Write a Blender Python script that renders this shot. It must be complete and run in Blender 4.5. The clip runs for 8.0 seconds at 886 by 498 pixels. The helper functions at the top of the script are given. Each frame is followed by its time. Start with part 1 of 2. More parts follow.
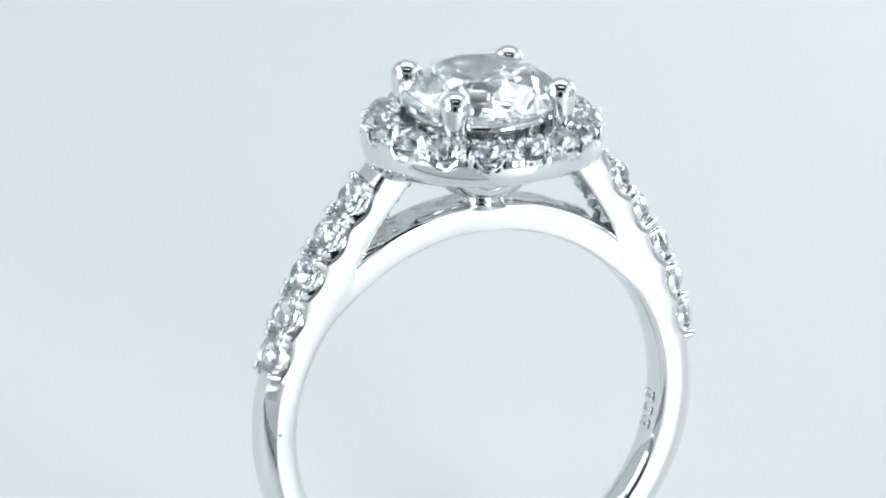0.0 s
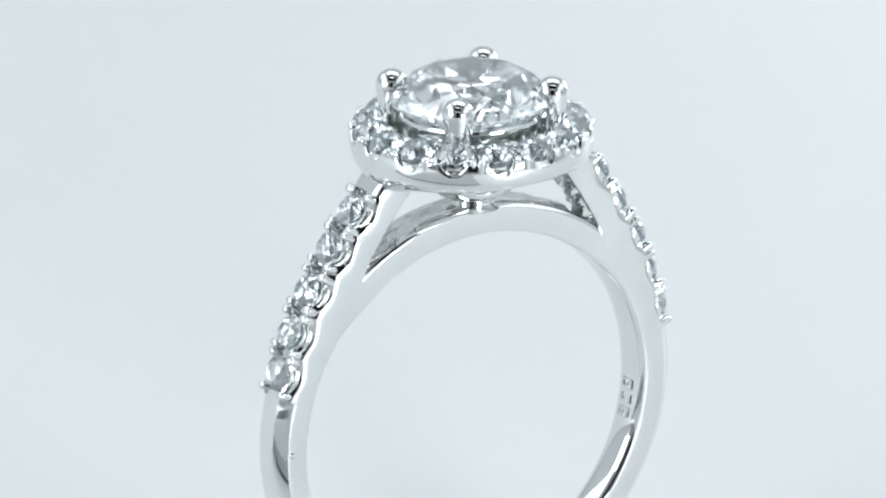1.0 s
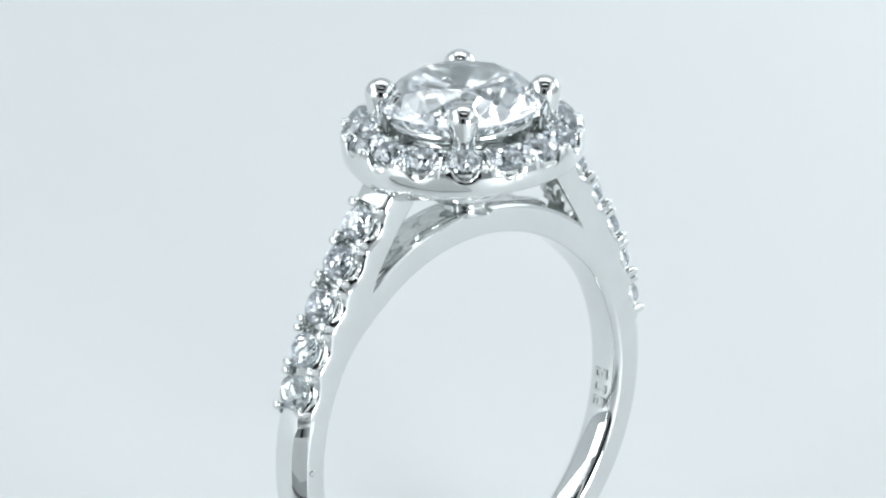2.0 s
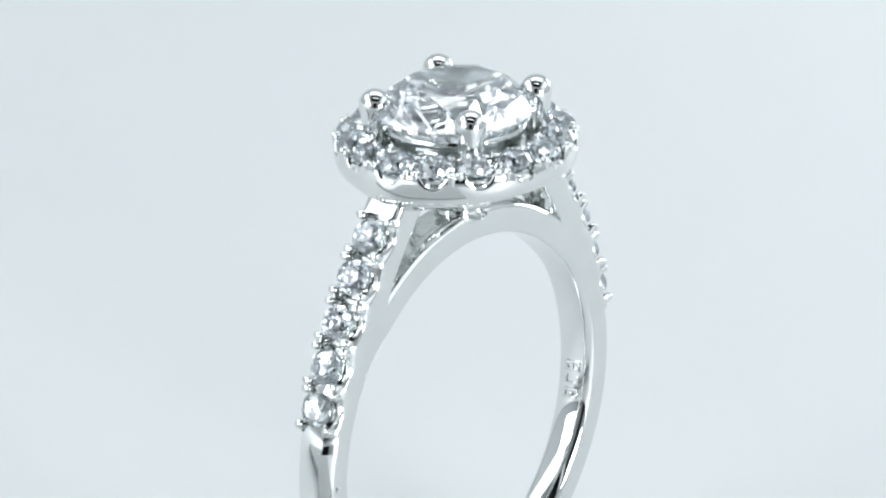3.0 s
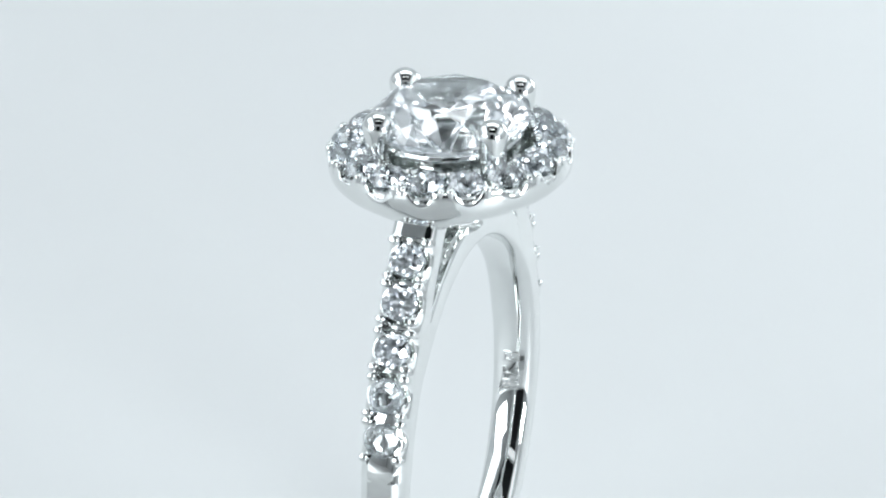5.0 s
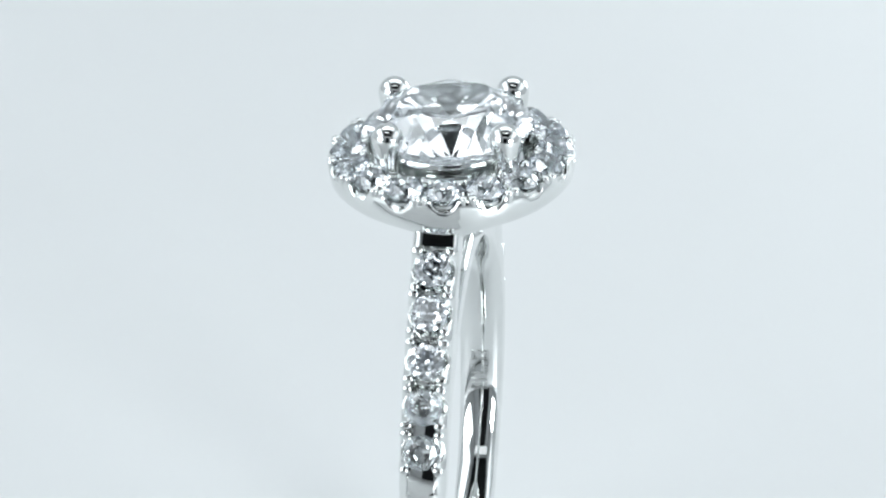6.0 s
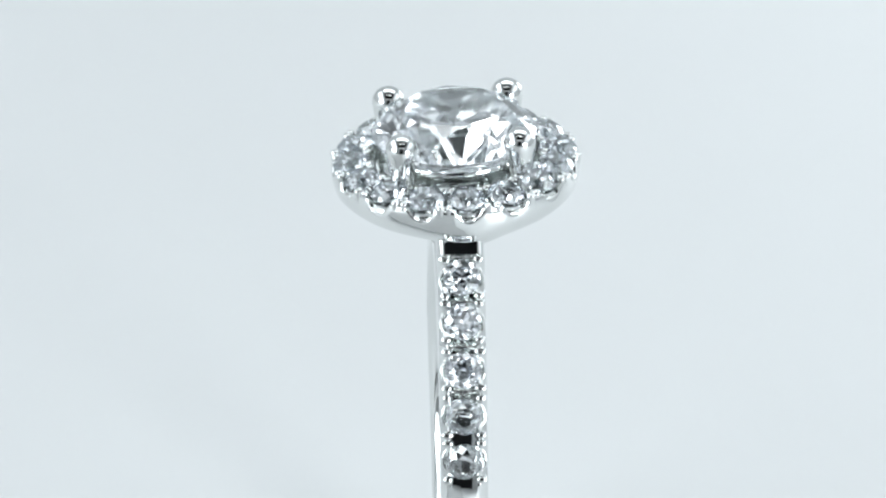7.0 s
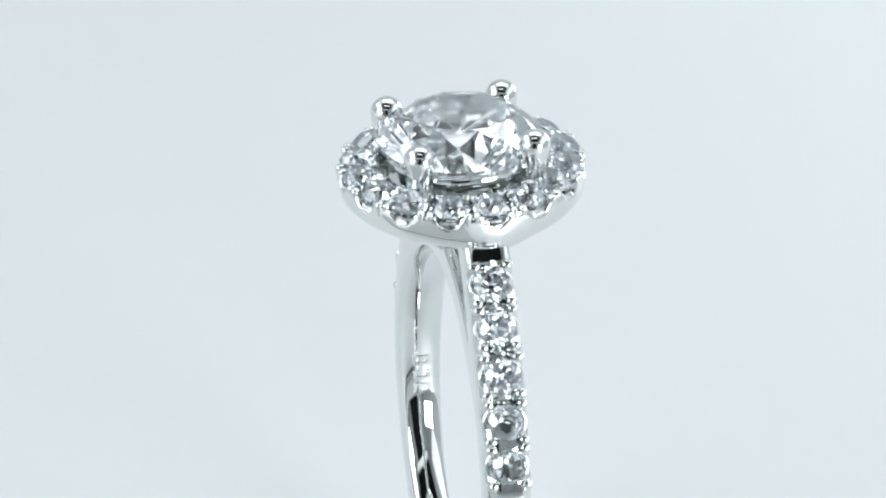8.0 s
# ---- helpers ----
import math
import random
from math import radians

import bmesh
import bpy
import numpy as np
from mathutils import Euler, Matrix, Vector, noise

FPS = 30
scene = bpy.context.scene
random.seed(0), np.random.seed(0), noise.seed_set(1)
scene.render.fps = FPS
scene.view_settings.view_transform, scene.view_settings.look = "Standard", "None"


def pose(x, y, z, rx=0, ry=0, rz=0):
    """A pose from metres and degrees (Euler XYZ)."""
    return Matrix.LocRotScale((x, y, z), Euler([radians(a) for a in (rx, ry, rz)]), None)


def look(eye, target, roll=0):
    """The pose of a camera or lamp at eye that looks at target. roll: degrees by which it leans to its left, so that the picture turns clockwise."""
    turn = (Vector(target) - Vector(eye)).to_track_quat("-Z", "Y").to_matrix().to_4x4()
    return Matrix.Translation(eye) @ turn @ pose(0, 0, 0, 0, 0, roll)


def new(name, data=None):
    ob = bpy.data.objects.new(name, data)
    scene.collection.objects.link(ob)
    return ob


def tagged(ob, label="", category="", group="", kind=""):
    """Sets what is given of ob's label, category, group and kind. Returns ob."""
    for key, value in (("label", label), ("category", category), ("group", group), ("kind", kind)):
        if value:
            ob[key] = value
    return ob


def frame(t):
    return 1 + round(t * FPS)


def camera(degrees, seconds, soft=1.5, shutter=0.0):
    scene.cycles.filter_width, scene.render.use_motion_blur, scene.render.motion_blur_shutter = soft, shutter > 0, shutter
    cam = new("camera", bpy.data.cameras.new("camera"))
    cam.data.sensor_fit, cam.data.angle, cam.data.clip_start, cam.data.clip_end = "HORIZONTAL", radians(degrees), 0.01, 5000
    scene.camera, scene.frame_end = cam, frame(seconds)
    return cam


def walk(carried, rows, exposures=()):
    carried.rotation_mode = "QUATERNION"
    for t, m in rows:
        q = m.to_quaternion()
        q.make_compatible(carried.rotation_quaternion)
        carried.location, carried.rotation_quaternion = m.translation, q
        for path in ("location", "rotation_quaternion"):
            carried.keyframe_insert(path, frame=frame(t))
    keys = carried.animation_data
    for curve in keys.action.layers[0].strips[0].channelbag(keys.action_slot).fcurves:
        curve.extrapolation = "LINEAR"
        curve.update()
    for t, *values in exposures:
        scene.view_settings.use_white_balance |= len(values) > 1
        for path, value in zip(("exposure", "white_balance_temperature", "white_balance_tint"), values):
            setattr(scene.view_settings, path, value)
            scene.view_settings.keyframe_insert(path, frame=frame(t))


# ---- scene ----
cam = camera(6.885, 8.0, soft=2.2)

MM = 0.001
FLOOR = 11.982           # height of the ring's own origin above the floor, mm
ELEV, DIST, ROLL = 24.221, 300.0, 4.852
AIM = (-3.446, 0.0, 5.428)
_e = radians(ELEV)
_aim = Vector((AIM[0], AIM[1], AIM[2] + FLOOR)) * MM
_eye = _aim + Vector((0, -math.cos(_e), math.sin(_e))) * DIST * MM
CAM_POSE = look(_eye, _aim, ROLL)
walk(cam, [(0.0, CAM_POSE), (8.0, CAM_POSE)])

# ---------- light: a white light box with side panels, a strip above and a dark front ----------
world = bpy.data.worlds.new("studio")
scene.world = world
world.use_nodes = True
world.node_tree.nodes["Background"].inputs[0].default_value = (0.02, 0.022, 0.025, 1)
world.node_tree.nodes["Background"].inputs[1].default_value = 1.0
scene.view_settings.exposure = 0.0
# light runs many times to and fro inside the cut stones
scene.cycles.max_bounces, scene.cycles.transmission_bounces, scene.cycles.glossy_bounces = 32, 32, 32


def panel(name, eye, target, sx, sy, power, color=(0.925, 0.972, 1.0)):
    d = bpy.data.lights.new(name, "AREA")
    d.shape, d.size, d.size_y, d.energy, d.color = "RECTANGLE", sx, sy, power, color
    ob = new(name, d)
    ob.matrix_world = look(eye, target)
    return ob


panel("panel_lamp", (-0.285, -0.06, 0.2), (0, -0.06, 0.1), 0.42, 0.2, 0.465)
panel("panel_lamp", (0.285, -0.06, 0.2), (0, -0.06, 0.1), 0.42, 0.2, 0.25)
# three low fills, added to brighten the floor that the metal mirrors
panel("floor_fill", (-0.125, -0.095, 0.05), (-0.07, -0.06, 0.0), 0.09, 0.06, 0.131)
panel("floor_fill", (0.10, -0.118, 0.042), (0.05, -0.056, 0.0), 0.055, 0.045, 0.181)
panel("floor_fill", (0.085, 0.105, 0.04), (0.042, 0.055, 0.0), 0.05, 0.04, 0.045)
panel("top_area", (0.0, 0.165, 0.445), (0, 0.165, 0), 0.5, 0.15, 0.80)
# added fill: brightens the front of the fabric top and the stones
panel("top_area", (0.0, -0.56, 0.445), (0, -0.5, 0), 0.5, 0.08, 0.11)
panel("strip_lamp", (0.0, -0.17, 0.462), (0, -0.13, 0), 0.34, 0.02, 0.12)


# ---------- materials ----------
def material(name):
    m = bpy.data.materials.new(name)
    m.use_nodes = True
    nt = m.node_tree
    return m, nt, nt.nodes["Principled BSDF"]


def noise_node(nt, scale, detail=4.0, space="Object"):
    co = nt.nodes.new("ShaderNodeTexCoord")
    n = nt.nodes.new("ShaderNodeTexNoise")
    n.inputs["Scale"].default_value, n.inputs["Detail"].default_value = scale, detail
    nt.links.new(co.outputs[space], n.inputs["Vector"])
    return n


def ramp(nt, src, stops):
    r = nt.nodes.new("ShaderNodeValToRGB")
    el = r.color_ramp.elements
    while len(el) < len(stops):
        el.new(0.5)
    for i, (p, c) in enumerate(stops):
        el[i].position, el[i].color = p, (c[0], c[1], c[2], 1)
    nt.links.new(src, r.inputs[0])
    return r


def metal(name, base, lo, hi, bump):
    m, nt, bs = material(name)
    bs.inputs["Metallic"].default_value = 1.0
    n = noise_node(nt, 900.0)
    r = ramp(nt, n.outputs[0], [(0.3, [c * 0.96 for c in base]), (0.7, base)])
    nt.links.new(r.outputs[0], bs.inputs["Base Color"])
    mr = nt.nodes.new("ShaderNodeMapRange")
    mr.inputs[3].default_value, mr.inputs[4].default_value = lo, hi
    n2 = noise_node(nt, 3500.0, 6)
    nt.links.new(n2.outputs[0], mr.inputs[0])
    nt.links.new(mr.outputs[0], bs.inputs["Roughness"])
    b = nt.nodes.new("ShaderNodeBump")
    b.inputs["Strength"].default_value, b.inputs["Distance"].default_value = bump, 0.00002
    nt.links.new(noise_node(nt, 1400.0, 3).outputs[0], b.inputs["Height"])
    # slow unevenness left by hand polishing
    slow = nt.nodes.new("ShaderNodeBump")
    slow.inputs["Strength"].default_value, slow.inputs["Distance"].default_value = 1.0, 0.00007
    nt.links.new(noise_node(nt, 260.0, 1).outputs[0], slow.inputs["Height"])
    nt.links.new(slow.outputs[0], b.inputs["Normal"])
    nt.links.new(b.outputs[0], bs.inputs["Normal"])
    return m


def gem(name, ior, tint, haze=0.0):
    m, nt, bs = material(name)
    nt.nodes.remove(bs)
    g = nt.nodes.new("ShaderNodeBsdfGlass")
    g.inputs["IOR"].default_value, g.inputs["Roughness"].default_value = ior, haze
    g.inputs["Color"].default_value = (*tint, 1)
    nt.links.new(g.outputs[0], nt.nodes["Material Output"].inputs[0])
    return m


def matt(name, base, vary, scale, rough, spec=0.3):
    m, nt, bs = material(name)
    n = noise_node(nt, scale, 5)
    r = ramp(nt, n.outputs[0], [(0.3, [c * (1 - vary) for c in base]), (0.7, base)])
    nt.links.new(r.outputs[0], bs.inputs["Base Color"])
    bs.inputs["Roughness"].default_value = rough
    bs.inputs["Specular IOR Level"].default_value = spec
    return m


GOLD = metal("white_gold", (0.77, 0.785, 0.78), 0.01, 0.045, 0.12)
GOLD_WORN = metal("white_gold_worn", (0.69, 0.705, 0.70), 0.05, 0.16, 0.4)
GEM = gem("diamond", 2.15, (0.99, 0.995, 1.0), 0.035)
GEM_SMALL = gem("small_diamond", 2.4, (0.945, 0.955, 0.965), 0.012)
ACRYL = matt("white_acrylic", (0.64, 0.66, 0.668), 0.02, 18.0, 0.5, 0.2)
WHITE_CLOTH = matt("white_fabric", (0.80, 0.82, 0.83), 0.03, 60.0, 0.9)
# grey for the strip that was added to dim reflections
GREY_FLAG = matt("grey_flag", (0.42, 0.435, 0.44), 0.1, 60.0, 0.9)
DARK_CLOTH = matt("black_fabric", (0.02, 0.021, 0.023), 0.3, 60.0, 0.9)


# ---------- mesh helpers ----------
def link_mesh(name, bm, mat, parent=None, sharp=40, smooth=True):
    bmesh.ops.recalc_face_normals(bm, faces=bm.faces[:])
    me = bpy.data.meshes.new(name)
    bm.to_mesh(me)
    bm.free()
    for p in me.polygons:
        p.use_smooth = smooth
    if smooth:
        me.set_sharp_from_angle(angle=radians(sharp))
    me.materials.append(mat)
    ob = new(name, me)
    ob.parent = parent
    return ob


def part(name, bm, mat, parent, label="", sharp=40, smooth=True):
    return tagged(link_mesh(name, bm, mat, parent, sharp, smooth), label)


def again(name, me, parent, m):
    ob = new(name, me)
    ob.parent = parent
    ob.matrix_local = m
    return ob


def mm_matrix(m):
    """A transform in millimetres made into metres."""
    k = m.copy()
    k.translation = m.translation * MM
    return k


def put(bm, m):
    bmesh.ops.transform(bm, matrix=m, verts=bm.verts[:])
    return bm


def loft(rings, closed_path=False, caps=True):
    """Joins rings of points (mm), each a closed loop, into one skin."""
    bm = bmesh.new()
    vs = [[bm.verts.new(Vector(p) * MM) for p in ring] for ring in rings]
    n, k = len(vs), len(vs[0])
    for i in range(n if closed_path else n - 1):
        a, b = vs[i], vs[(i + 1) % n]
        for j in range(k):
            bm.faces.new((a[j], a[(j + 1) % k], b[(j + 1) % k], b[j]))
    if caps and not closed_path:
        bm.faces.new(vs[0][::-1])
        bm.faces.new(vs[-1])
    return bm


def lathe(profile, steps=32, closed=False):
    """Turns a profile of (radius, height) in mm round the z axis."""
    bm = bmesh.new()
    rows = []
    for r, z in profile:
        if r < 1e-6:
            rows.append([bm.verts.new((0, 0, z * MM))])
        else:
            rows.append([bm.verts.new((r * MM * math.cos(2 * math.pi * i / steps), r * MM * math.sin(2 * math.pi * i / steps), z * MM))
                         for i in range(steps)])
    pairs = list(zip(rows, rows[1:])) + ([(rows[-1], rows[0])] if closed else [])
    for a, b in pairs:
        for i in range(steps):
            j = (i + 1) % steps
            if len(a) == 1 and len(b) == 1:
                continue
            if len(a) == 1:
                bm.faces.new((a[0], b[j], b[i]))
            elif len(b) == 1:
                bm.faces.new((a[i], a[j], b[0]))
            else:
                bm.faces.new((a[i], a[j], b[j], b[i]))
    return bm


def rounded(profile, r, n=3):
    """Rounds the corners of a closed polygon of 2D points."""
    out = []
    k = len(profile)
    for i in range(k):
        p, a, b = Vector(profile[i]), Vector(profile[i - 1]), Vector(profile[(i + 1) % k])
        ra = min(r, (a - p).length * 0.45)
        rb = min(r, (b - p).length * 0.45)
        s, e = p + (a - p).normalized() * ra, p + (b - p).normalized() * rb
        for j in range(n + 1):
            t = j / n
            out.append(s * (1 - t) ** 2 + p * 2 * t * (1 - t) + e * t * t)
    return out


def spline(points, n):
    """A smooth line through 2D points, n samples."""
    ps = [Vector(p) for p in points]
    ps = [ps[0] * 2 - ps[1]] + ps + [ps[-1] * 2 - ps[-2]]
    out = []
    m = len(ps) - 3
    for i in range(n):
        u = i / (n - 1) * m
        k = min(int(u), m - 1)
        t = u - k
        a, b, c, d = ps[k:k + 4]
        out.append(0.5 * ((2 * b) + (c - a) * t + (2 * a - 5 * b + 4 * c - d) * t * t + (3 * b - a - 3 * c + d) * t ** 3))
    return out


def brilliant(R, crown, pav, girdle=0.04, table=0.56, around=32):
    """A round brilliant cut, girdle top at z = 0, in mm."""
    pts = []
    h, p, g = crown, pav, girdle * R
    for k in range(8):
        a, b = radians(45 * k), radians(45 * k + 22.5)
        pts.append((table * R * math.cos(a), table * R * math.sin(a), h))
        rs = 0.79
        zs = h * (1 - rs * math.cos(radians(22.5))) / (1 - table)
        pts.append((rs * R * math.cos(b), rs * R * math.sin(b), zs))
        rl = 0.30
        zl = -g - p * (1 - rl * math.cos(radians(22.5)))
        pts.append((rl * R * math.cos(b), rl * R * math.sin(b), zl))
    for k in range(around):
        a = 2 * math.pi * k / around
        for z in (0, -g):
            pts.append((R * math.cos(a), R * math.sin(a), z))
    pts.append((0, 0, -g - p))
    bm = bmesh.new()
    for q in pts:
        bm.verts.new(Vector(q) * MM)
    bmesh.ops.convex_hull(bm, input=bm.verts[:])
    bmesh.ops.dissolve_limit(bm, angle_limit=radians(0.6), verts=bm.verts[:], edges=bm.edges[:])
    return bm


# ---------- the light box ----------
def slab(name, x0, y0, z0, x1, y1, z1, mat):
    bm = bmesh.new()
    bmesh.ops.create_cube(bm, size=1)
    put(bm, Matrix.Translation(((x0 + x1) / 2, (y0 + y1) / 2, (z0 + z1) / 2)) @ Matrix.Diagonal((x1 - x0, y1 - y0, z1 - z0, 1)))
    return tagged(link_mesh(name, bm, mat, smooth=False), kind="structure")


def light_box():
    # white sheet that curves up into the back wall
    prof = [(-0.6, 0.0), (0.16, 0.0)]
    for i in range(1, 13):
        a = radians(90 * i / 12)
        prof.append((0.16 + 0.14 * math.sin(a), 0.14 - 0.14 * math.cos(a)))
    prof += [(0.30, 0.45), (0.31, 0.45), (0.31, -0.003), (-0.6, -0.003)]
    rings = [[(x * 1000, y * 1000, z * 1000) for y, z in prof] for x in (-0.3, 0.3)]
    ob = link_mesh("floor", loft(rings), ACRYL, sharp=30)
    tagged(ob, "seamless pale white sweep of a photo light box", "floor", kind="structure")
    # out-of-view strip, added so chamfers and bowl mirror something darker than the floor
    tagged(slab("mat", -0.056, -0.6, 0.001, 0.003, -0.019, 0.003, GREY_FLAG), "unseen grey strip added to darken reflections in the metal", "cloth")
    tagged(slab("wall_left", -0.31, -0.60, -0.01, -0.301, 0.31, 0.46, WHITE_CLOTH), "white fabric side of the light box", "wall")
    tagged(slab("wall_right", 0.301, -0.60, -0.01, 0.31, 0.31, 0.46, WHITE_CLOTH), "white fabric side of the light box", "wall")
    # the dark room in which the camera stands
    tagged(slab("wall_front", -0.15, -0.632, -0.01, 0.15, -0.622, 0.46, DARK_CLOTH), "dark opening of the light box", "wall")
    for x0, x1 in ((-0.31, -0.151), (0.151, 0.31)):
        tagged(slab("wall_front", x0, -0.632, -0.01, x1, -0.622, 0.46, WHITE_CLOTH), "white fabric front of the light box", "wall")
    # white top with a dark slot in it, towards the camera
    tagged(slab("ceiling", -0.31, -0.02, 0.452, 0.31, 0.31, 0.46, WHITE_CLOTH), "white fabric top of the light box", "ceiling")
    tagged(slab("ceiling_front", -0.31, -0.6, 0.452, 0.31, -0.50, 0.46, WHITE_CLOTH), "white fabric top of the light box", "ceiling")
    for x0, x1 in ((-0.31, -0.26), (0.26, 0.31)):
        tagged(slab("ceiling_side", x0, -0.498, 0.452, x1, -0.022, 0.46, WHITE_CLOTH), "white fabric top of the light box", "ceiling")
    tagged(slab("ceiling_slot", -0.31, -0.52, 0.48, 0.31, 0.0, 0.49, DARK_CLOTH), "dark gap in the top of the light box", "ceiling")


light_box()

# ---------- the ring ----------
HOOP = Matrix.Translation((-0.071, 0.351, -2.306)) @ pose(0, 0, 0, 0, 0, -4.381) @ pose(0, 0, 0, 1.81, 0, 0) @ pose(0, 0, 0, 0, 1.381, 0)   # hoop's own frame, mm
R_IN, R_OUT, R_ARCH, HALF_W = 7.97, 9.63, 9.16, 0.94

ring = tagged(new("diamond_ring"), "polished white gold halo ring set with clear round diamonds", "ring")


def make_band():
    """The hoop: softened inner edges, a flat outer face between two chamfers, thinner where it arches under the head."""
    rings = []
    n = 200
    for i in range(n):
        a = 2 * math.pi * i / n
        from_top = abs((math.degrees(a) + 180) % 360 - 180)
        k = min(max((from_top - 40) / 20, 0), 1)
        k = k * k * (3 - 2 * k)
        r_out = R_ARCH + (R_OUT - R_ARCH) * k
        # the hoop narrows towards its foot
        tap = min(max((from_top - 70) / 60, 0), 1)
        hw = HALF_W - 0.14 * tap * tap * (3 - 2 * tap)
        c = max(k, 0.22)
        y_out = hw - 0.42 * c
        arc = [(r_out, y_out - 0.03), (r_out - 0.012 * c, y_out + 0.03 * c), (r_out - 0.46 * c, hw - 0.03 * c), (r_out - 0.53 * c, hw), (R_ARCH - 0.16, hw)]
        # inner face slightly domed, then a soft round to the side, tighter under the head
        soft = 0.5 + 0.5 * k
        r_in = R_IN - 0.05 * (1 - k)
        half = [(r_in + 0.10 * f * f * soft, f * (hw - 0.26 * soft)) for f in (0.25, 0.5, 0.75, 1.0)]
        half += [(r_in + h * soft, hw - d * soft) for h, d in ((0.155, 0.16), (0.24, 0.07), (0.33, 0.02), (0.42, 0.0))]
        upper = half + arc[::-1]
        sec = [(r, -y) for r, y in upper] + [(r_out + 0.02, 0)] + [(r, y) for r, y in upper[::-1]] + [(r_in, 0)]
        rings.append([HOOP @ Vector((r * math.sin(a), y, r * math.cos(a))) for r, y in sec])
    return part("band", loft(rings, closed_path=True), GOLD, ring, "plain polished white gold hoop with chamfered edges", sharp=40)


band = make_band()

# shoulder: outer line of the stones and the inner line, hoop frame, one side (x < 0)
STONES = [(-9.16, 3.20), (-8.62, 4.92), (-7.87, 6.62), (-6.88, 8.27), (-5.92, 9.76)]
LINE = [(-9.58, 1.50), (-9.16, 3.20), (-8.62, 4.92), (-7.87, 6.62), (-6.88, 8.27), (-5.92, 9.76), (-5.04, 11.02), (-4.72, 11.62)]
INNER = [(-8.25, 1.4), (-7.75, 3.1), (-6.95, 4.70), (-5.98, 6.08), (-5.73, 7.12), (-4.64, 8.95), (-3.65, 10.35), (-2.9, 11.45)]


def make_shoulder(side):
    outer, inner = spline(LINE, 211), spline(INNER, 211)
    rings = []
    for i, (o, q) in enumerate(zip(outer, inner)):
        way = (o - q).normalized()
        # between stones the side wall rises, beside each stone it dips
        u = i / 210 * 7
        cut = (0.5 + 0.5 * math.cos(2 * math.pi * u)) ** 0.75 if 0.5 < u < 5.5 else 0.0
        w = HALF_W + 0.005 + 0.22 * max(u - 5.75, 0.0) ** 2
        grow = w - HALF_W
        low = 0.40 + 0.22 * cut
        if u > 5.55:        # plain plate that runs in under the head
            deep, y_in, crest = 0.095, 0.45, 0.004
            flank = [(0.62, 0.10), (0.73, 0.125), (0.83, 0.18), (0.90, 0.28), (0.94, 0.44), (0.94, 0.80)]
        elif u < 0.42:      # plain and chamfered like the hoop
            deep, y_in, crest = 0.06, 0.30, 0.01
            flank = [(0.49, 0.06), (0.55, 0.075), (0.91, 0.52), (0.94, 0.59), (0.94, 0.70), (0.94, 0.80)]
        else:               # a rim that dips beside each stone, then a chamfer with a wavy foot
            top = -0.03 + 0.38 * cut
            deep, y_in, crest = 0.40 + 0.46 * cut, 0.48, 0.12
            flank = [(0.54, top), (0.59, top - 0.01), (0.64, top + 0.03), (0.91, low - 0.06), (0.94, low), (0.94, low + 0.25)]
        trench = o - way * deep
        left = [(o - way * h, -y - grow) for y, h in flank[::-1]]
        right = [(o - way * h, y + grow) for y, h in flank]
        # inner edge: rounded above the crotch, sharp where it lies on the hoop
        f = 0.02 + 0.12 * min(max((u - 4.02) / 0.3, 0), 1)
        loop = left + [(trench, -y_in), (trench + way * crest, 0.0), (trench, y_in)] + right + [(q + way * f, w), (q + way * f * 0.6, w - f * 0.08), (q, w - f * 0.9), (q, -w + f * 0.9),
                                                             (q + way * f * 0.6, -w + f * 0.08), (q + way * f, -w)]
        rings.append([HOOP @ Vector((-side * p.x, y, p.y)) for p, y in loop])
    return part("shoulder", loft(rings), GOLD, ring, "polished shoulder with scalloped edges set with small stones", sharp=50)


def make_lining(side, shoulder):
    """Rough cast metal on the shoulder's inner face, above the hoop."""
    line = spline(INNER, 200)[118:186]
    bm = bmesh.new()
    rows = []
    m = 15
    for i, q in enumerate(line):
        d = (line[min(i + 1, len(line) - 1)] - line[max(i - 1, 0)]).normalized()
        nx, nz = d.y, -d.x
        row = []
        for j in range(m):
            y = -0.72 + 1.44 * j / (m - 1)
            rim = min(j, m - 1 - j) == 0 or i in (0, len(line) - 1)
            h = -0.03 if rim else 0.10 + 0.26 * noise.noise((i * 0.22, y * 4.0, side * 3.1)) + 0.09 * noise.noise((i * 0.9, y * 9.0, 5.0))
            row.append(bm.verts.new((HOOP @ Vector((-side * (q.x + nx * h), y, q.y + nz * h))) * MM))
        rows.append(row)
    for a, b in zip(rows, rows[1:]):
        for j in range(m - 1):
            bm.faces.new((a[j], a[j + 1], b[j + 1], b[j]))
    return part("lining", bm, GOLD_WORN, shoulder, "rough cast inner face", sharp=80)


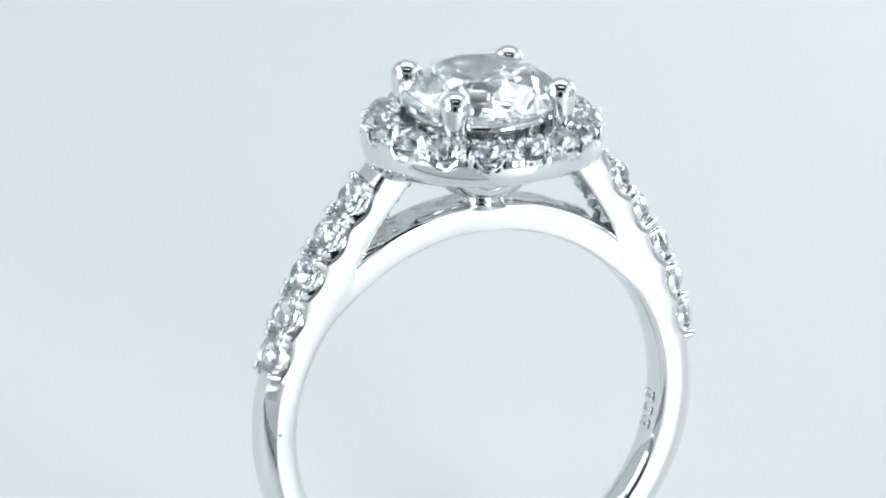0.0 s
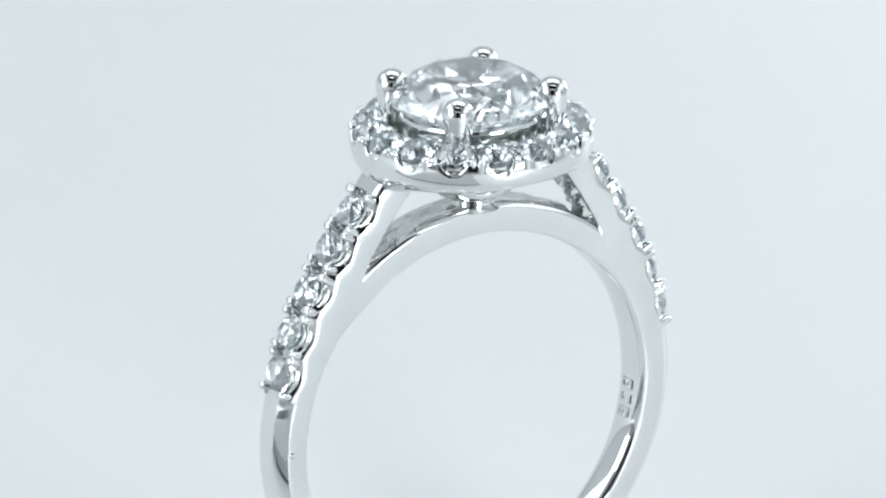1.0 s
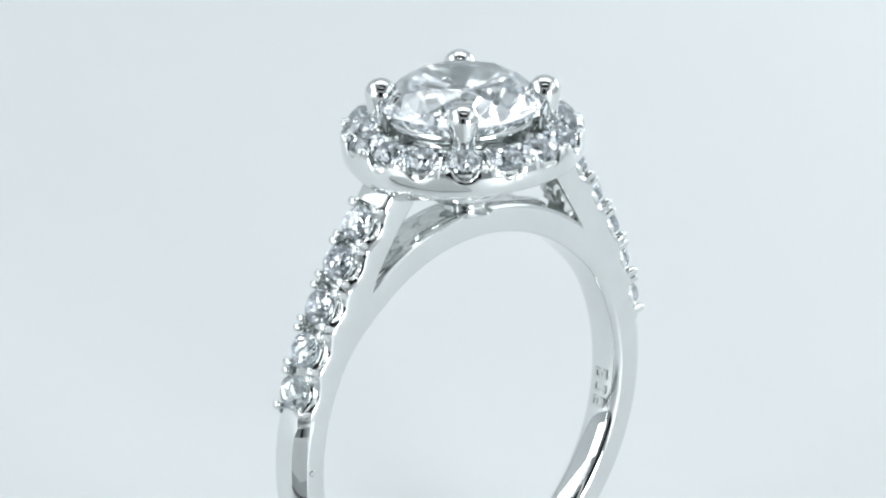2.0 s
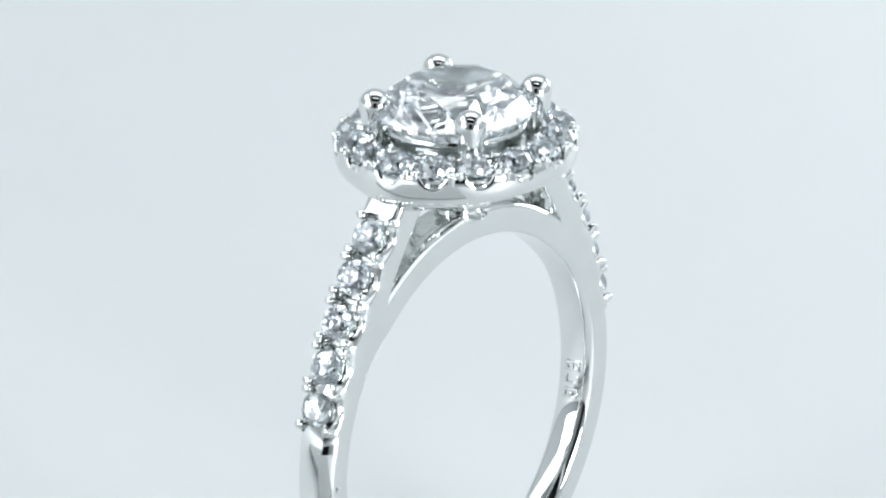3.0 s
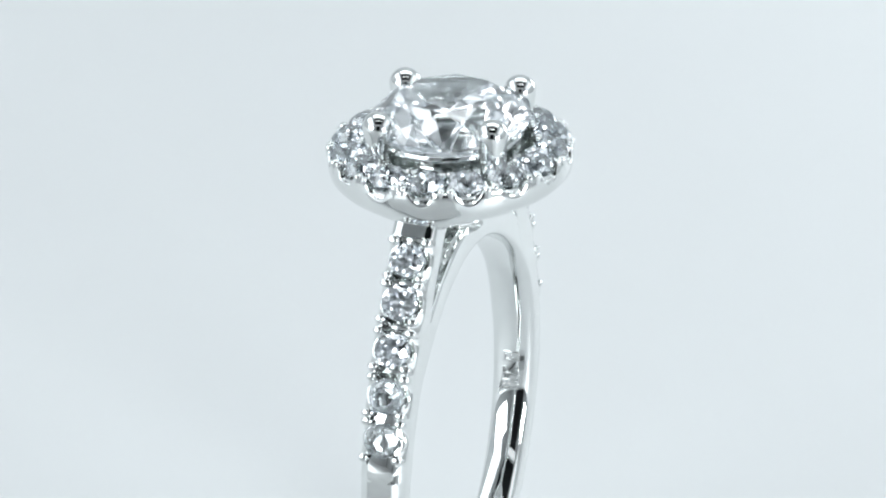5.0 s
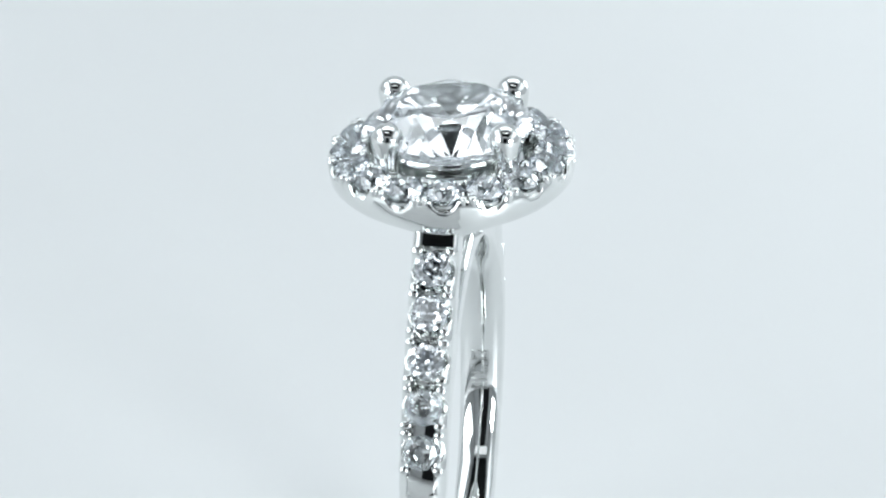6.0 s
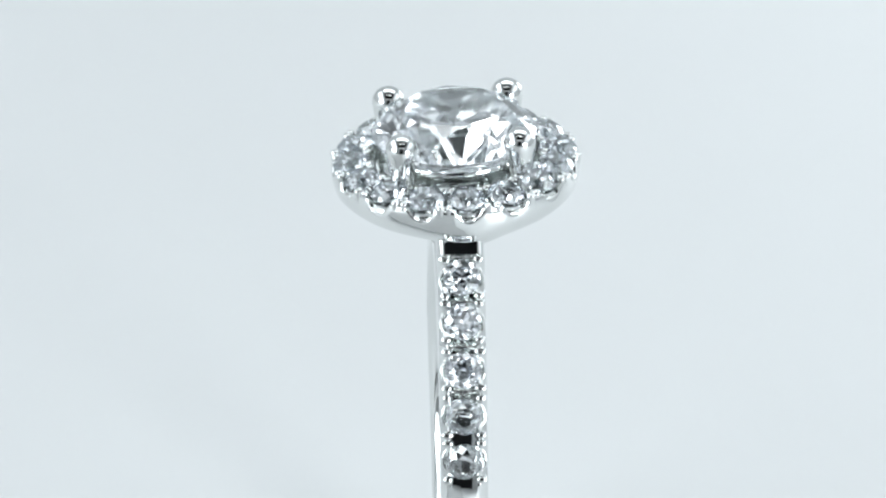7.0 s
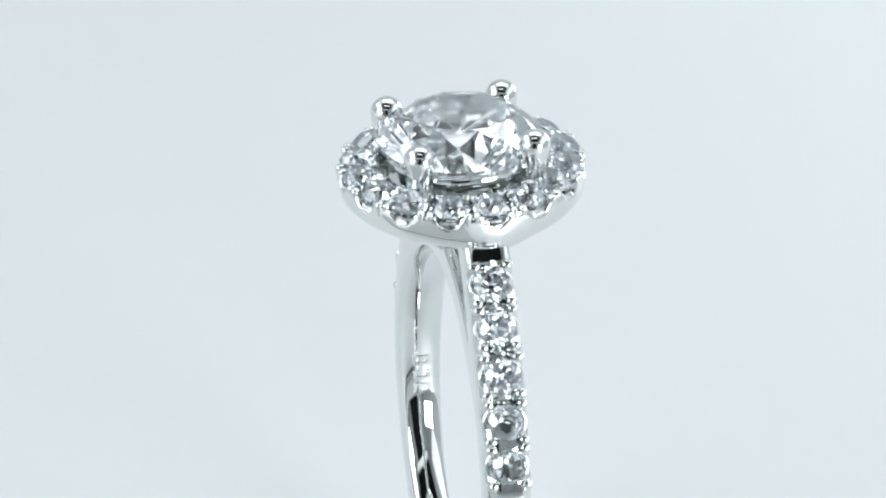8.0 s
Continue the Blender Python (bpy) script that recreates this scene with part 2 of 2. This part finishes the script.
def make_arch_skin():
    """Unpolished cast top of the hoop under the head, roughest in the crotches."""
    bm = bmesh.new()
    rows = []
    n, m = 110, 15
    for i in range(n):
        deg = -37 + 74 * i / (n - 1)
        a = radians(deg)
        amp = 0.28 + 0.72 * min(max((abs(deg) - 10) / 20, 0), 1)
        row = []
        for j in range(m):
            y = -0.74 + 1.48 * j / (m - 1)
            rim = min(j, m - 1 - j) == 0 or i in (0, n - 1)
            h = -0.03 if rim else 0.06 + amp * (0.22 * noise.noise((deg * 0.16, y * 2.2, 1.7)) + 0.07 * noise.noise((deg * 0.6, y * 7.0, 4.0)))
            r = R_ARCH + h
            row.append(bm.verts.new((HOOP @ Vector((r * math.sin(a), y, r * math.cos(a)))) * MM))
        rows.append(row)
    for p, q in zip(rows, rows[1:]):
        for j in range(m - 1):
            bm.faces.new((p[j], p[j + 1], q[j + 1], q[j]))
    return part("cast_face", bm, GOLD_WORN, band, "uneven cast top of the hoop under the head", sharp=80)


make_arch_skin()


# shared small meshes
def mesh_of(name, bm, mat, smooth=True, sharp=40):
    ob = link_mesh(name, bm, mat, None, sharp, smooth)
    me = ob.data
    bpy.data.objects.remove(ob)
    return me


PAVE = mesh_of("pave_stone", brilliant(0.73, 0.26, 0.63, table=0.54, around=16), GEM_SMALL, smooth=False)
HALO_GEM = mesh_of("halo_stone", brilliant(0.77, 0.29, 0.66, table=0.54, around=16), GEM_SMALL, smooth=False)


def lip(R, low, wire, bulge=0.06, reach=66, steps=22, rise=0.02):
    """A U-shaped bright-cut lip under the outer edge of a stone; it faces +x."""
    rings = []
    for i in range(steps + 1):
        f = reach * (2 * i / steps - 1)
        a, k = radians(f), (f / reach) ** 2
        z = low + (rise - low) * k ** 2.0
        rho = R + bulge - (bulge - 0.03) * k
        w = wire * (1 - 0.35 * k)
        ring_pts = []
        for j in range(8):
            b = 2 * math.pi * j / 8
            r = rho + w * math.cos(b)
            ring_pts.append((r * math.cos(a), r * math.sin(a), z + 1.25 * w * math.sin(b)))
        rings.append(ring_pts)
    return loft(rings)


PAVE_LIP = mesh_of("lip", lip(0.71, -0.46, 0.075, 0.14, reach=56, rise=-0.06), GOLD, sharp=70)
HALO_LIP = mesh_of("lip", lip(0.77, -0.48, 0.09, reach=72), GOLD, sharp=70)


def seat(R):
    """The drilled seat that carries a stone from below."""
    return lathe([(R - 0.06, -0.24), (R + 0.02, -0.22), (R + 0.04, -0.40), (R - 0.10, -0.62), (R - 0.38, -0.70), (R - 0.44, -0.66), (R - 0.2, -0.45)], 24, closed=True)


PAVE_SEAT = mesh_of("seat", seat(0.71), GOLD, sharp=60)
HALO_SEAT = mesh_of("seat", seat(0.77), GOLD, sharp=60)
BEAD = mesh_of("bead", lathe([(0.165, -0.50), (0.17, -0.12), (0.172, 0.02), (0.16, 0.08), (0.125, 0.125), (0.06, 0.145), (0, 0.148)], 14), GOLD, sharp=80)


def turn_to(x, z, nx, nz, y=0.0):
    """A frame in the hoop's plane at (x, y, z) whose z axis is (nx, 0, nz)."""
    a = math.degrees(math.atan2(nx, nz))
    return HOOP @ pose(x, y, z, 0, a, 0)


def make_pave(side, shoulder):
    rng = random.Random(7 if side < 0 else 8)
    line = spline(LINE, 400)
    for i, (x, z) in enumerate(STONES):
        k = min(range(1, 399), key=lambda q: (line[q] - Vector((x, z))).length)
        d = (line[k + 1] - line[k - 1]).normalized()
        nx, nz = -d.y, d.x
        m = turn_to(-side * x, z, -side * nx, nz) @ pose(0, 0, 0.06)
        tagged(again("pave_stone", PAVE, shoulder, mm_matrix(m @ pose(0, 0, 0, rng.uniform(-5, 5), rng.uniform(-5, 5), rng.uniform(0, 90)))), "small clear round diamond")
        again("seat", PAVE_SEAT, shoulder, mm_matrix(m))
        for turn in (90, -90):
            again("lip", PAVE_LIP, shoulder, mm_matrix(m @ pose(0, 0, 0, 0, 0, turn + rng.uniform(-3, 3))))
        # beads in the gaps, two pairs a gap
        for sgn in (-1, 1):
            for off in (-0.73, 0.73):
                b = m @ pose(off, sgn * 0.68, -0.01 + rng.uniform(-0.03, 0.03), rng.uniform(-6, 6) - sgn * 4, rng.uniform(-6, 6), 0)
                again("bead", BEAD, shoulder, mm_matrix(b) @ Matrix.Diagonal((rng.uniform(1.0, 1.2), rng.uniform(1.15, 1.45), rng.uniform(0.95, 1.15), 1)))


for side in (1, -1):
    shoulder = make_shoulder(side)
    make_lining(side, shoulder)
    make_pave(side, shoulder)


# ---------- halo, head and prongs ----------
def make_halo():
    """The bowl: wavy rim cut round each stone, deeper where the shoulders run in."""
    n = 16 * 18
    prof = [(4.86, 10.12, 1, 0), (4.95, 10.09, 1, 0), (4.995, 10.0, 0.9, 0.05), (4.985, 9.52, 0.12, 0.35), (4.93, 9.2, 0, 0.7), (4.72, 8.97, 0, 0.95), (4.3, 8.78, 0, 1),
            (3.7, 8.68, 0, 1), (3.3, 8.72, 0, 0.9), (2.85, 8.9, 0, 0.5), (2.6, 9.0, 0, 0), (2.9, 9.1, 0, 0), (3.2, 9.4, 0, 0), (3.38, 9.8, 0, 0), (3.5, 9.84, 0, 0),
            (3.75, 9.4, 0, 0), (4.5, 9.3, 0, 0), (4.74, 9.85, 0.8, 0)]
    rings = []
    for r, z, wave, deep in prof:
        loop = []
        for i in range(n):
            a = 2 * math.pi * i / n
            w = -0.42 * max(0.0, math.cos(16 * a)) ** 0.5 * wave
            # deeper at the sides, with a tongue that runs into each shoulder
            fall = 0.22 * deep * math.cos(a) ** 2 + 0.34 * deep * math.cos(a) ** 28
            loop.append((r * math.cos(a), r * math.sin(a), z + w - fall))
        rings.append(loop)
    return part("halo", loft(rings, closed_path=True), GOLD, ring, "round polished bowl carrying a circle of small diamonds", sharp=45)


halo = make_halo()
rng = random.Random(3)
for i in range(16):
    a = 180 + 22.5 * i
    m = pose(0, 0, 0, 0, 0, a) @ pose(4.20, 0, 10.31, 0, 11, 0)
    tagged(again("halo_stone", HALO_GEM, halo, mm_matrix(m @ pose(0, 0, 0, rng.uniform(-4, 4), rng.uniform(-4, 4), rng.uniform(0, 90)))), "small clear round diamond")
    again("seat", HALO_SEAT, halo, mm_matrix(m))
    again("lip", HALO_LIP, halo, mm_matrix(m @ pose(0, 0, 0, 0, 0, rng.uniform(-3, 3))))
    for da, r, z in ((9.2, 4.86, 10.2), (13.3, 4.86, 10.2), (8.4, 3.58, 10.38), (14.1, 3.58, 10.38)):
        again("bead", BEAD, halo, mm_matrix(pose(0, 0, 0, 0, 0, a + da + rng.uniform(-0.5, 0.5)) @ pose(r + rng.uniform(-0.04, 0.04), 0, z, rng.uniform(-8, 8), 8, 0))
              @ Matrix.Diagonal((rng.uniform(0.9, 1.3), rng.uniform(0.8, 1.2), rng.uniform(0.8, 1.1), 1)))

# stem between bowl and hoop
part("stem", lathe([(0, 7.9), (1.2, 8.25), (2.5, 8.98), (2.68, 8.85), (2.3, 8.2), (1.95, 7.75), (1.6, 7.42), (1.15, 7.17), (0.84, 6.99), (0.88, 6.85), (1.2, 6.68), (0, 6.5)], 40), GOLD, ring,
     "short flared stem under the halo", sharp=50)
part("gallery", lathe([(2.96, 10.84), (3.03, 10.70), (2.98, 10.55), (2.80, 10.42), (2.66, 9.9), (2.56, 9.2), (2.40, 9.2), (2.50, 9.9), (2.62, 10.5)], 64, closed=True), GOLD, ring,
     "thin gallery basket below the centre stone", sharp=50)

bm = put(brilliant(3.33, 1.06, 2.6, table=0.60), pose(0, 0, 11.38 * MM, 0, 0, 4))
part("centre_stone", bm, GEM, ring, "large clear round brilliant diamond", smooth=False)

PRONG = lathe([(0.0, 9.3), (0.50, 9.3), (0.50, 10.1), (0.53, 10.65), (0.58, 11.1), (0.63, 11.45)]
              + [(0.66 * math.cos(radians(a)), 11.73 + 0.66 * math.sin(radians(a))) for a in range(-12, 90, 9)] + [(0, 12.39)], 32)
PRONG_MESH = mesh_of("prong", PRONG, GOLD, sharp=80)
for x, y in ((2.384, 2.406), (-2.292, 2.366), (-2.417, -2.366), (2.325, -2.406)):
    tagged(again("prong", PRONG_MESH, ring, mm_matrix(pose(x, y, 0))), "polished claw with a rounded tip")


# stamped marks inside the hoop, too worn to read
def bar(sx, sy, sz):
    bm = bmesh.new()
    bmesh.ops.create_cube(bm, size=1)
    put(bm, Matrix.Diagonal((sx * MM, sy * MM, sz * MM, 1)))
    bmesh.ops.bevel(bm, geom=bm.edges[:], offset=0.012 * MM, segments=1, affect="EDGES")
    return bm


MARK_ACROSS = mesh_of("stamped_bar", bar(0.11, 0.72, 0.05), GOLD_WORN)
MARK_ALONG = mesh_of("stamped_bar", bar(0.32, 0.12, 0.05), GOLD_WORN)
for k, (along, ys) in enumerate(((-0.62, (-0.30, 0.0, 0.30)), (0.0, (-0.30, 0.30)), (0.62, (-0.30, 0.08, 0.30)))):
    for me, da, y in [(MARK_ACROSS, -0.16, 0.0), (MARK_ACROSS, 0.16, 0.0)][k % 2:] + [(MARK_ALONG, 0.0, y) for y in ys]:
        a = 97.0 + math.degrees((along + da) / R_IN)
        again("stamped_bar", me, band, mm_matrix(HOOP @ pose(0, 0, 0, 0, a, 0) @ pose(0, y, R_IN - 0.02) ))


# a tiny hooked mark struck into the side of the hoop
def hook_mark():
    rings = []
    for i in range(15):
        a = radians(-60 + 250 * i / 14)
        mid = Vector((0.11 * math.cos(a), 0, 0.11 * math.sin(a)))
        rings.append([mid + Vector((0.022 * math.cos(b) * math.cos(a), 0.022 * math.sin(b), 0.022 * math.cos(b) * math.sin(a))) for b in (0, 1.26, 2.51, 3.77, 5.03)])
    ob = part("stamped_mark", loft(rings), GOLD_WORN, band, "tiny hooked mark on the side of the hoop", sharp=70)
    ob.matrix_local = mm_matrix(HOOP @ pose(0, 0, 0, 0, -91, 0) @ pose(0, -0.93, 8.88))


hook_mark()


# ---------- what moves ----------
def motions():
    lean = pose(0, 0, 0, -6.465, 0, 0) @ pose(0, 0, 0, 0, -1.171, 0) @ pose(0, 0, 0, 0, 0, -0.314)
    rows = []
    for i in range(17):
        t = i * 0.5
        m = pose(0, 0, 0, 0, 0, 28.268 + 10.049 * t) @ Matrix.Translation((-0.5584, 2.2805, FLOOR)) @ lean
        rows.append((t, mm_matrix(m)))
    walk(ring, rows)


motions()
